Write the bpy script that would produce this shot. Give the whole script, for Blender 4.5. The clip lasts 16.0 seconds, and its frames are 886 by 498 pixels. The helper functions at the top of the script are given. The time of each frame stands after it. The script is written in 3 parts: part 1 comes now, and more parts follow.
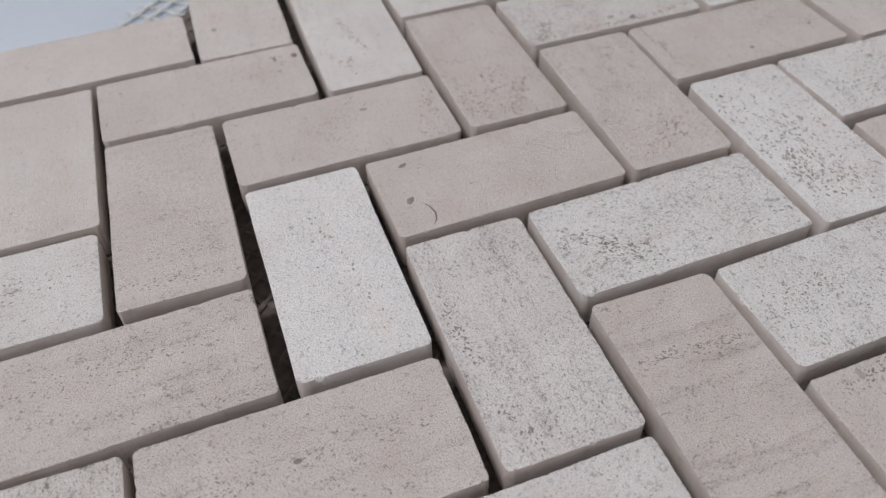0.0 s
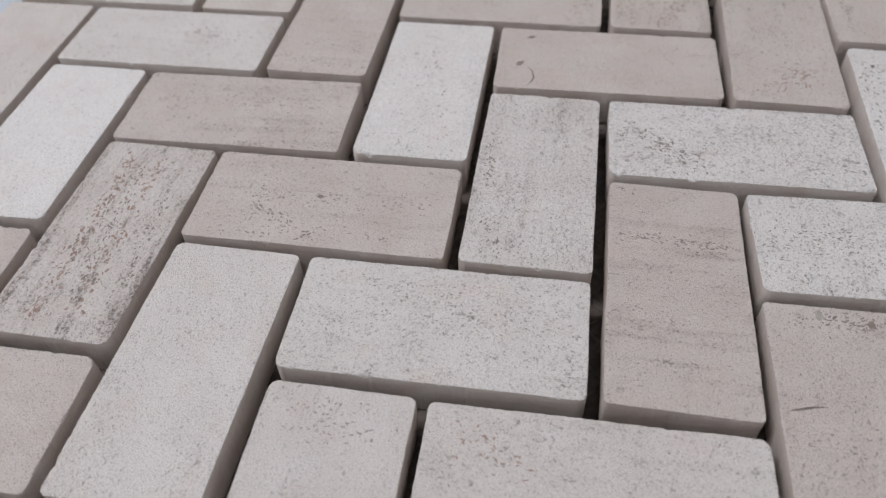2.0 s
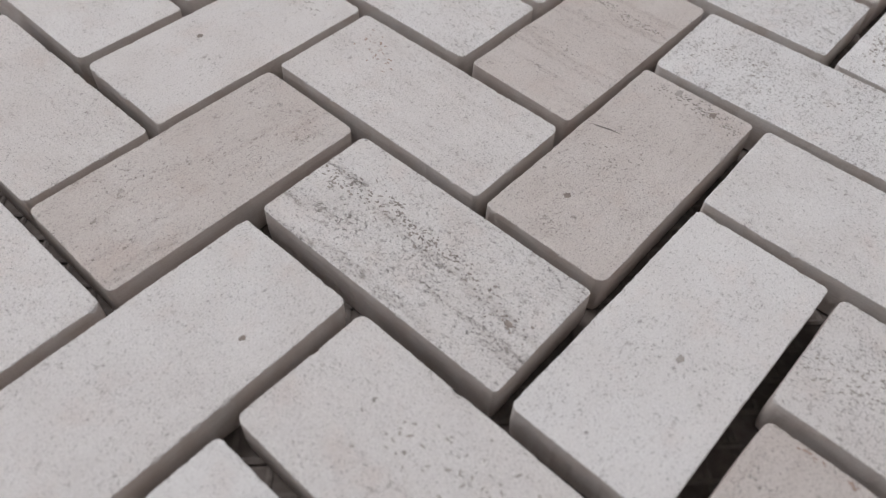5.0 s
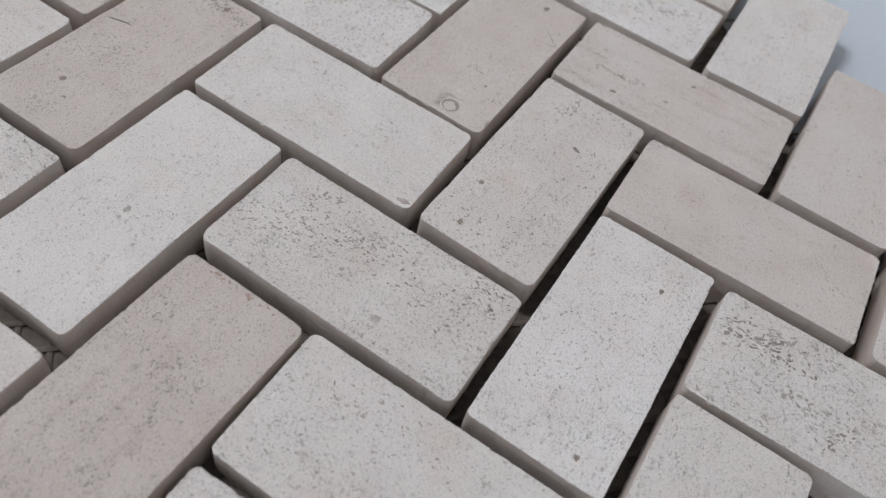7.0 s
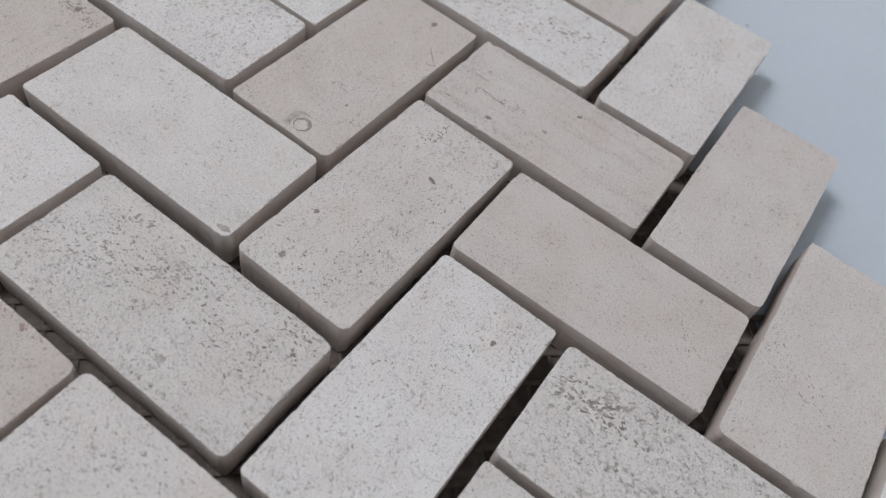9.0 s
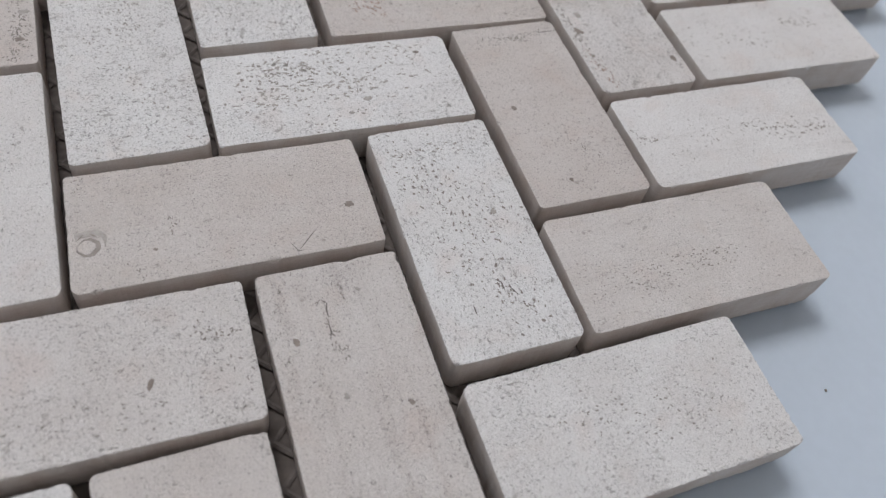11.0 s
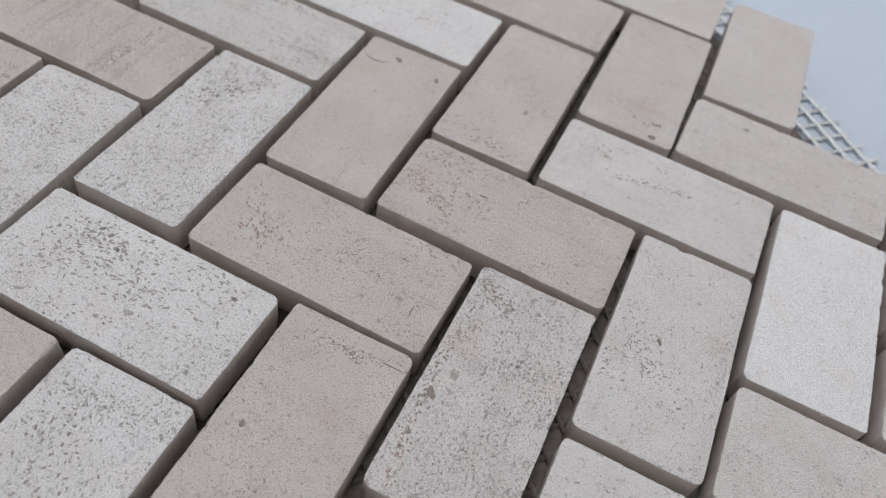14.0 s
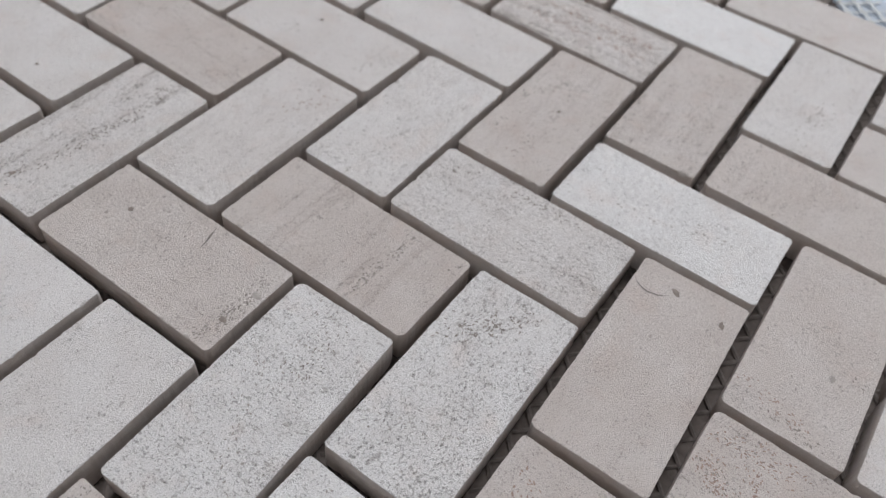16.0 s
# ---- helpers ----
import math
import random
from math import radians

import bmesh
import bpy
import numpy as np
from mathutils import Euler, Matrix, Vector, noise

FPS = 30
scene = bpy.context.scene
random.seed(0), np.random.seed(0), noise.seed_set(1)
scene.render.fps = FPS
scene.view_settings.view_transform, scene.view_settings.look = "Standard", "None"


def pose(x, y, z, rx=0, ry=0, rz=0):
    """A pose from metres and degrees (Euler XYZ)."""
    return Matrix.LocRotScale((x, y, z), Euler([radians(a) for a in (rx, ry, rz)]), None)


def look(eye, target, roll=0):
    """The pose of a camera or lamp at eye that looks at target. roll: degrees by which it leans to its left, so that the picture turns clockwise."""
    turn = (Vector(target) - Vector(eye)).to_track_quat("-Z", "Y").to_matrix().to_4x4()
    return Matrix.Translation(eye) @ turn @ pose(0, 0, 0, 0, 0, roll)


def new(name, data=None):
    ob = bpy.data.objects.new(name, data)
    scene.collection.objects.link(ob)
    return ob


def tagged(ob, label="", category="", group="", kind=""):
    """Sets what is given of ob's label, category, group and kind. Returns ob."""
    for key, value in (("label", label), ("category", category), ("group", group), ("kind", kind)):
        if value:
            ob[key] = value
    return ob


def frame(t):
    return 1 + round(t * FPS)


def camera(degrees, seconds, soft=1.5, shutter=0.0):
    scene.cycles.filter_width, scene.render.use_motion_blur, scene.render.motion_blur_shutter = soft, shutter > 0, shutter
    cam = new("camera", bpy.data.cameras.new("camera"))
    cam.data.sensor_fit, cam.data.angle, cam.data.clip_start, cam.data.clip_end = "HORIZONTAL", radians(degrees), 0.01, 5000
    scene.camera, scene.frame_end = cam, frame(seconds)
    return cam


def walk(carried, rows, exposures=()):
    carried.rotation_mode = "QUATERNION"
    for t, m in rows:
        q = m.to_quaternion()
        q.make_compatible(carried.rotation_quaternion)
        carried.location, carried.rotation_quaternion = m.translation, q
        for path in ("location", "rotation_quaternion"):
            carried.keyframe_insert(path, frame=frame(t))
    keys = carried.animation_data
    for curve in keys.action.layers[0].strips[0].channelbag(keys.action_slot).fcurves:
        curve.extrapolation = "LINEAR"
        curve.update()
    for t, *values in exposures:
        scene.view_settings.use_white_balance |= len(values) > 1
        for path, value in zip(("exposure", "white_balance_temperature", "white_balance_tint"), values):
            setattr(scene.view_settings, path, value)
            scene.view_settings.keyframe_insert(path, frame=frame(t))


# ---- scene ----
# One sheet of herringbone stone mosaic on a white tabletop, seen from a hand's width.
# The tiles' faces lie at z = 0; x and y run along the tiles.
cam = camera(59.87, 16.0, soft=1.3)
PATH = [
    (0.0, 0.00221, -0.02095, 0.10145, 43.561, 1.469, -20.061),
    (0.5, 0.01038, -0.03218, 0.09988, 43.541, 1.736, -12.814),
    (1.0, 0.01736, -0.04260, 0.09989, 43.156, 1.849, -5.470),
    (1.5, 0.02832, -0.05254, 0.09767, 42.814, 1.849, 1.707),
    (2.0, 0.04073, -0.05957, 0.09792, 42.404, 1.970, 9.051),
    (2.5, 0.05350, -0.06552, 0.09355, 42.152, 2.043, 16.290),
    (3.0, 0.06765, -0.07073, 0.09156, 42.088, 2.077, 23.836),
    (3.2, 0.07325, -0.07254, 0.09231, 41.650, 2.271, 26.849),
    (5.3, 0.13088, -0.09186, 0.09176, 38.065, -1.999, 42.647),
    (5.5, 0.13556, -0.09105, 0.09354, 37.469, -2.999, 41.853),
    (6.0, 0.15050, -0.08631, 0.09449, 36.527, -5.554, 39.153),
    (6.5, 0.16931, -0.07682, 0.09669, 35.955, -7.453, 36.117),
    (7.0, 0.18498, -0.07326, 0.10223, 36.003, -9.006, 32.708),
    (7.5, 0.19502, -0.07213, 0.10742, 35.831, -10.053, 30.083),
    (8.0, 0.19781, -0.06961, 0.10899, 35.850, -10.400, 28.751),
    (8.2, 0.19706, -0.06906, 0.10641, 35.890, -10.504, 28.535),
    (10.3, 0.21945, 0.01690, 0.10177, 34.737, -8.933, 60.925),
    (10.5, 0.21915, 0.02405, 0.10189, 34.979, -9.013, 63.953),
    (11.0, 0.21714, 0.04342, 0.10150, 35.513, -8.699, 71.196),
    (11.5, 0.21188, 0.06253, 0.10263, 35.983, -8.422, 78.534),
    (12.0, 0.20490, 0.08066, 0.10707, 36.412, -8.602, 85.649),
    (12.5, 0.19808, 0.09667, 0.10989, 37.625, -8.497, 92.842),
    (13.0, 0.18960, 0.11427, 0.11037, 38.192, -8.550, 100.441),
    (13.5, 0.17905, 0.12898, 0.11116, 38.700, -8.606, 107.721),
    (14.0, 0.16616, 0.14176, 0.11140, 38.966, -8.545, 115.403),
    (14.5, 0.15523, 0.14717, 0.11130, 39.078, -8.160, 121.157),
    (15.0, 0.15013, 0.13307, 0.12087, 39.825, -7.277, 121.752),
    (15.5, 0.14135, 0.11236, 0.12213, 40.056, -5.940, 123.727),
    (16.0, 0.13884, 0.09340, 0.11938, 39.954, -4.576, 125.973),
]
cam.data.dof.use_dof, cam.data.dof.focus_distance, cam.data.dof.aperture_fstop = True, 0.13, 22.0
walk(cam, [(t, pose(x, y, z, rx, ry, rz)) for t, x, y, z, rx, ry, rz in PATH],
     exposures=[(0.0, -0.05, 6620, 12), (3.2, -0.05, 6620, 12), (5.5, 0.02, 6600, 11), (8.0, 0.0, 6530, 10), (11.0, 0.03, 6500, 10), (13.0, 0.0, 6500, 10), (16.0, -0.04, 6490, 10)])

MODULE = 0.025          # joint centre to joint centre
JOINT = 0.0024
THICK = 0.0080
TABLE_Z = -0.0092

# ---- world and light: an assumed, unseen room; wide window and added skylight, overcast daylight ----
world = bpy.data.worlds.new("sky")
scene.world = world
world.use_nodes = True
wn = world.node_tree.nodes
sky = wn.new("ShaderNodeTexSky")
sky.sky_type = "NISHITA"
sky.sun_disc = False
sky.sun_elevation, sky.sun_rotation = radians(40), radians(225)
wn["Background"].inputs["Strength"].default_value = 0.1
world.node_tree.links.new(sky.outputs[0], wn["Background"].inputs["Color"])

ROOM = pose(0.1, 0.05, 0, 0, 0, 12)      # the window wall lies towards -x
WALL_X, CEIL_Z = -1.70, 1.95
SILL, HEAD = 0.30, 1.75
OVERHEAD_X = -1.2


def daylight(name, place, target, size_x, size_y, watts, colour):
    data = bpy.data.lights.new(name, "AREA")
    data.shape, data.size, data.size_y, data.energy, data.color = "RECTANGLE", size_x, size_y, watts, colour
    ob = new(name, data)
    ob.matrix_world = ROOM @ look(place, target)
    return ob


daylight("window_daylight", (WALL_X - 0.02, 0, (SILL + HEAD) / 2), (0, 0, (SILL + HEAD) / 2), 2.4, HEAD - SILL, 3.5, (0.985, 0.985, 0.99))
# unseen overhead source added as the main light; its opening is assumed
daylight("added_overhead_daylight", (OVERHEAD_X, 0, CEIL_Z + 0.09), (OVERHEAD_X, 0, 0), 0.9, 0.9, 40.0, (0.985, 0.985, 0.99))


# ---- materials ----
class Nodes:
    """A short hand for node materials."""

    def __init__(self, name, rough):
        self.material = bpy.data.materials.new(name)
        self.material.use_nodes = True
        self.tree = self.material.node_tree
        self.bsdf = self.tree.nodes["Principled BSDF"]
        self.bsdf.inputs["Roughness"].default_value = rough

    def add(self, kind, settings=None, **links):
        node = self.tree.nodes.new(kind)
        for key, value in (settings or {}).items():
            node.inputs[key].default_value = value
        for key, socket in links.items():
            self.tree.links.new(socket, node.inputs[key])
        return node

    def math(self, operation, a, b):
        node = self.tree.nodes.new("ShaderNodeMath")
        node.operation = operation
        for i, v in enumerate((a, b)):
            if isinstance(v, (int, float)):
                node.inputs[i].default_value = v
            else:
                self.tree.links.new(v, node.inputs[i])
        return node.outputs[0]

    def vec(self, operation, a, b):
        node = self.tree.nodes.new("ShaderNodeVectorMath")
        node.operation = operation
        for i, v in enumerate((a, b)):
            if isinstance(v, tuple):
                node.inputs[i].default_value = v
            else:
                self.tree.links.new(v, node.inputs[i])
        return node.outputs[0]

    def noise(self, vector, scale, detail=2.0, rough=0.5):
        return self.add("ShaderNodeTexNoise", {"Scale": scale, "Detail": detail, "Roughness": rough}, Vector=vector).outputs["Fac"]

    def span(self, value, lo, hi, out_lo=0.0, out_hi=1.0):
        node = self.tree.nodes.new("ShaderNodeMapRange")
        for i, v in enumerate((value, lo, hi, out_lo, out_hi)):
            if isinstance(v, (int, float)):
                node.inputs[i].default_value = v
            else:
                self.tree.links.new(v, node.inputs[i])
        return node.outputs[0]

    def mix(self, fac, a, b, blend="MIX"):
        node = self.tree.nodes.new("ShaderNodeMix")
        node.data_type, node.blend_type = "RGBA", blend
        for i, v in ((0, fac), (6, a), (7, b)):
            if isinstance(v, (int, float, tuple)):
                node.inputs[i].default_value = v
            else:
                self.tree.links.new(v, node.inputs[i])
        return node.outputs[2]

    def colour(self, socket):
        self.tree.links.new(socket, self.bsdf.inputs["Base Color"])

    def bump(self, height, strength, distance):
        b = self.add("ShaderNodeBump", {"Strength": strength, "Distance": distance}, Height=height)
        self.tree.links.new(b.outputs[0], self.bsdf.inputs["Normal"])


def limestone():
    """Sawn limestone. A tile's own colour carries its tone, pit density, veining and whether the bedding runs across it."""
    n = Nodes("limestone", 0.82)
    info = n.add("ShaderNodeObjectInfo")
    own = n.add("ShaderNodeSeparateColor", Color=info.outputs["Color"])
    tone, pits, veins, across = own.outputs[0], own.outputs[1], own.outputs[2], info.outputs["Alpha"]
    millimetres = n.vec("MULTIPLY", n.add("ShaderNodeTexCoord").outputs["Object"], (1000, 1000, 1000))
    shift = n.add("ShaderNodeCombineXYZ", X=n.math("MULTIPLY", info.outputs["Random"], 731.0), Y=n.math("MULTIPLY", info.outputs["Random"], 417.0), Z=n.math("MULTIPLY", info.outputs["Random"], 93.0))
    s = n.add("ShaderNodeSeparateXYZ", Vector=millimetres)
    swapped = n.add("ShaderNodeCombineXYZ", X=s.outputs[1], Y=s.outputs[0], Z=s.outputs[2])
    turn = n.tree.nodes.new("ShaderNodeMix")
    turn.data_type = "VECTOR"
    n.tree.links.new(across, turn.inputs[0])
    n.tree.links.new(millimetres, turn.inputs[4])
    n.tree.links.new(swapped.outputs[0], turn.inputs[5])
    p = n.vec("ADD", turn.outputs[1], shift.outputs[0])
    bed = n.vec("MULTIPLY", p, (0.78, 1.0, 1.0))
    # large clouds, then bands along the bedding
    cloud = n.noise(p, 0.09, 2.0)
    cloud_b = n.noise(n.vec("ADD", p, (50, 20, 9)), 0.16, 3.0)
    warped = n.vec("ADD", n.vec("MULTIPLY", p, (0.05, 0.5, 0.3)), n.vec("MULTIPLY", n.add("ShaderNodeTexNoise", {"Scale": 0.25, "Detail": 3.0}, Vector=p).outputs["Color"], (0.9, 0.9, 0.9)))
    band = n.span(n.noise(warped, 0.75, 4.0, 0.6), 0.53, 0.66)
    band = n.math("MULTIPLY", band, veins)
    density = n.math("ADD", n.math("ADD", n.math("MULTIPLY", pits, 0.64), 0.24), n.span(cloud_b, 0.3, 0.7, -0.22, 0.22))
    density = n.math("ADD", density, n.math("MULTIPLY", band, 0.55))
    # fine wormlike pits, larger soft blotches, sandy grain
    wander = n.vec("MULTIPLY", n.add("ShaderNodeTexNoise", {"Scale": 1.5, "Detail": 3.0}, Vector=p).outputs["Color"], (0.8, 0.8, 0.8))
    bent = n.vec("ADD", bed, wander)
    grain = n.noise(p, 3.4, 4.0, 0.7)
    sand = n.noise(n.vec("ADD", p, (3, 8, 2)), 5.2, 2.0, 0.6)
    ragged = n.span(grain, 0.25, 0.75, -0.03, 0.03)
    edge = n.math("ADD", n.math("SUBTRACT", 0.70, n.math("MULTIPLY", density, 0.125)), ragged)
    fine = n.span(n.noise(bent, 1.9, 3.0, 0.62), edge, n.math("ADD", edge, 0.05))
    edge4 = n.math("SUBTRACT", 0.655, n.math("MULTIPLY", density, 0.065))
    dots = n.span(n.noise(n.vec("ADD", p, (71, 13, 29)), 3.3, 1.0, 0.5), edge4, n.math("ADD", edge4, 0.06))
    edge2 = n.math("ADD", n.math("SUBTRACT", 0.72, n.math("MULTIPLY", density, 0.15)), ragged)
    coarse = n.span(n.noise(n.vec("ADD", bent, (31, 7, 3)), 0.9, 3.0, 0.6), edge2, n.math("ADD", edge2, 0.07))
    edge3 = n.math("ADD", n.math("SUBTRACT", 0.745, n.math("MULTIPLY", density, 0.13)), ragged)
    worm = n.span(n.noise(n.vec("ADD", bent, (11, 77, 5)), 1.6, 3.0, 0.65), edge3, n.math("ADD", edge3, 0.06))
    lean = n.math("ADD", tone, n.span(cloud, 0.3, 0.7, -0.09, 0.09))
    base = n.mix(lean, (0.59, 0.53, 0.50, 1), (0.83, 0.825, 0.835, 1))
    base = n.mix(n.span(n.noise(n.vec("ADD", p, (5, 60, 80)), 0.13, 3.0), 0.55, 0.75, 0.0, 0.22), base, (0.90, 0.72, 0.64, 1), "MULTIPLY")
    base = n.mix(n.math("MULTIPLY", band, 0.26), base, (0.50, 0.42, 0.38, 1), "MULTIPLY")
    base = n.mix(n.span(grain, 0.34, 0.70, 0.0, 0.40), base, (0.50, 0.475, 0.46, 1), "MULTIPLY")
    base = n.mix(n.span(sand, 0.38, 0.68, 0.0, 0.19), base, (0.52, 0.50, 0.49, 1), "MULTIPLY")
    base = n.mix(n.math("MULTIPLY", coarse, 0.52), base, (0.42, 0.39, 0.37, 1), "MULTIPLY")
    base = n.mix(n.math("MULTIPLY", fine, 0.60), base, (0.31, 0.295, 0.285, 1), "MULTIPLY")
    base = n.mix(n.math("MULTIPLY", dots, 0.46), base, (0.33, 0.31, 0.30, 1), "MULTIPLY")
    base = n.mix(n.math("MULTIPLY", worm, 0.64), base, (0.30, 0.28, 0.27, 1), "MULTIPLY")
    n.colour(base)
    hollow = n.math("ADD", n.math("MULTIPLY", fine, 0.9), n.math("MULTIPLY", coarse, 0.5))
    hollow = n.math("ADD", hollow, n.math("MULTIPLY", dots, 0.6))
    relief = n.math("ADD", n.math("MULTIPLY", grain, 1.2), n.math("MULTIPLY", sand, 1.3))
    n.bump(n.math("SUBTRACT", relief, hollow), 0.85, 0.00022)
    return n.material


def shaded_side():
    """The sawn sides of a tile: close-grained, with saw lines along them. Their browner, darker tone paints in joint
    shade and bounced light.
    """
    n = Nodes("shaded_limestone_side", 0.85)
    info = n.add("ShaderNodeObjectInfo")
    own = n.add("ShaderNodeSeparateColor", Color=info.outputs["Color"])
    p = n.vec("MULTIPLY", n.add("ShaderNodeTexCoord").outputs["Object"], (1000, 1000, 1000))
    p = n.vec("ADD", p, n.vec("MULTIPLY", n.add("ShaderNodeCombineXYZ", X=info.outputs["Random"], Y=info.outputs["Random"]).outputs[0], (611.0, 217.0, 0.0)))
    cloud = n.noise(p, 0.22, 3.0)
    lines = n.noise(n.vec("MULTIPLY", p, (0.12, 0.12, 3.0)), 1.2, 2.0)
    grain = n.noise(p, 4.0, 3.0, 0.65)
    # duskier than the upper face: shade put into the base colour
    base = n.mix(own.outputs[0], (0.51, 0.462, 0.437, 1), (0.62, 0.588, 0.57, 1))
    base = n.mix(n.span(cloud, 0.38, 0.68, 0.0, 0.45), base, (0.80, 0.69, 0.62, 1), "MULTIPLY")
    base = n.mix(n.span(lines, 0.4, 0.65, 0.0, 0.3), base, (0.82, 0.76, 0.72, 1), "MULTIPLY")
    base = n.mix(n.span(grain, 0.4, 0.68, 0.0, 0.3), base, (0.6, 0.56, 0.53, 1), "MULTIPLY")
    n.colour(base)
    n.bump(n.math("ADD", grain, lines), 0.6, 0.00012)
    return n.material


def plain(name, lo, hi, rough, scale, relief=0.0):
    """A nearly even surface with soft clouds and a fine grain."""
    n = Nodes(name, rough)
    place = n.add("ShaderNodeTexCoord").outputs["Object"]
    cloud = n.noise(place, scale, 3.0)
    grain = n.noise(place, scale * 30, 2.0)
    tint = n.mix(n.span(cloud, 0.3, 0.7), (*lo, 1), (*hi, 1))
    n.colour(n.mix(n.span(grain, 0.35, 0.65, 0.0, 0.12), tint, (0.8, 0.8, 0.8, 1), "MULTIPLY"))
    if relief:
        n.bump(grain, 0.3, relief)
    return n.material


STONE = limestone()
SHADED_SIDE = shaded_side()
STAIN = plain("brown_mineral", (0.17, 0.14, 0.125), (0.26, 0.22, 0.195), 0.8, 900)
PITTED = plain("pitted_bedding", (0.20, 0.175, 0.162), (0.32, 0.285, 0.262), 0.9, 900)
SCRATCH = plain("dark_fissure", (0.12, 0.105, 0.10), (0.20, 0.175, 0.162), 0.9, 900)
GREY = plain("grey_inclusion", (0.28, 0.255, 0.24), (0.40, 0.368, 0.345), 0.85, 900)
RUST = plain("rusty_bedding", (0.27, 0.19, 0.16), (0.40, 0.30, 0.26), 0.9, 900)
NET = plain("glass_fibre_net", (0.44, 0.45, 0.445), (0.62, 0.635, 0.63), 0.45, 700)
# darkened net and sheet colours: the joints' shade painted in
NET_SHADED = plain("shaded_net", (0.105, 0.088, 0.081), (0.17, 0.146, 0.134), 0.9, 700)
JOINT_SHADE = plain("joint_shade", (0.095, 0.078, 0.071), (0.16, 0.134, 0.122), 0.9, 500)
TABLE = plain("pale_blue_white_laminate", (0.415, 0.47, 0.545), (0.46, 0.515, 0.59), 0.32, 14)
PAINT = plain("wall_paint", (0.80, 0.795, 0.785), (0.85, 0.845, 0.835), 0.85, 3)
FLOORING = plain("floor_screed", (0.38, 0.37, 0.36), (0.46, 0.45, 0.44), 0.7, 5)


# ---- mesh helpers ----
def mesh_of(name, bm, mat):
    me = bpy.data.meshes.new(name)
    bm.to_mesh(me)
    bm.free()
    me.materials.append(mat)
    return me


def part(name, bm, mat, parent, label=""):
    ob = new(name, mesh_of(name, bm, mat))
    ob.parent = parent
    if label:
        tagged(ob, label=label)
    return ob


def box(bm, lo, hi):
    r = bmesh.ops.create_cube(bm, size=1)
    for v in r["verts"]:
        v.co = Vector([lo[i] + (v.co[i] + 0.5) * (hi[i] - lo[i]) for i in range(3)])
    return r["verts"]


# ---- the room, all of it unseen ----
def slab(name, boxes, mat, label, category):
    bm = bmesh.new()
    for lo, hi in boxes:
        box(bm, lo, hi)
    ob = new(name, mesh_of(name, bm, mat))
    ob.matrix_world = ROOM
    return tagged(ob, label, category, kind="structure")


FLOOR_Z = TABLE_Z - 0.75
OUT = WALL_X - 0.12
slab("floor", [((OUT, -1.7, FLOOR_Z - 0.1), (1.0, 1.7, FLOOR_Z))], FLOORING, "plain grey floor below the table", "floor")
slab("ceiling", [((OUT, -1.7, CEIL_Z), (OVERHEAD_X - 0.45, 1.7, CEIL_Z + 0.1)), ((OVERHEAD_X + 0.45, -1.7, CEIL_Z), (1.0, 1.7, CEIL_Z + 0.1)),
                 ((OVERHEAD_X - 0.45, -1.7, CEIL_Z), (OVERHEAD_X + 0.45, -0.45, CEIL_Z + 0.1)),
                 ((OVERHEAD_X - 0.45, 0.45, CEIL_Z), (OVERHEAD_X + 0.45, 1.7, CEIL_Z + 0.1))],
     PAINT, "unseen plain off-white ceiling with an opening for the added overhead light", "ceiling")
# added wall, set near so its pale paint throws light onto the tile sides
slab("bounce_wall_east", [((0.9, -1.7, FLOOR_Z), (1.0, 1.7, CEIL_Z))], PAINT, "unseen plain off-white painted wall, added to close the room and bounce light", "wall")
slab("wall_north", [((WALL_X, 1.6, FLOOR_Z), (0.9, 1.7, CEIL_Z))], PAINT, "unseen plain off-white painted wall, added to close the room and bounce light", "wall")
slab("wall_south", [((WALL_X, -1.7, FLOOR_Z), (0.9, -1.6, CEIL_Z))], PAINT, "unseen plain off-white painted wall, added to close the room and bounce light", "wall")
slab("wall_west", [((OUT, -1.7, FLOOR_Z), (WALL_X, 1.7, SILL)), ((OUT, -1.7, HEAD), (WALL_X, 1.7, CEIL_Z)),
                   ((OUT, -1.7, SILL), (WALL_X, -1.2, HEAD)), ((OUT, 1.2, SILL), (WALL_X, 1.7, HEAD))],
     PAINT, "plain off-white wall with a wide window opening", "wall")

# ---- the table ----
table = new("table", None)
table.matrix_world = ROOM @ pose(0, 0, FLOOR_Z)
tagged(table, "pale blue-white smooth laminate table under the mosaic sheet", "table")
top_z = TABLE_Z - FLOOR_Z
bm = bmesh.new()
box(bm, (-0.6, -0.9, top_z - 0.025), (0.7, 0.9, top_z))
bmesh.ops.bevel(bm, geom=bm.edges[:], offset=0.003, segments=2, affect="EDGES")
part("tabletop", bm, TABLE, table)
for sx in (-0.55, 0.65):
    for sy in (-0.85, 0.85):
        bm = bmesh.new()
        box(bm, (sx - 0.025, sy - 0.025, 0), (sx + 0.025, sy + 0.025, top_z - 0.025))
        bmesh.ops.bevel(bm, geom=bm.edges[:], offset=0.004, segments=2, affect="EDGES")
        part("leg", bm, TABLE, table)

# ---- the mosaic sheet ----
sheet = new("mosaic_sheet", None)
sheet.location = (0, 0, TABLE_Z)
tagged(sheet, "herringbone mosaic sheet of cream and white limestone tiles", "mosaic sheet")


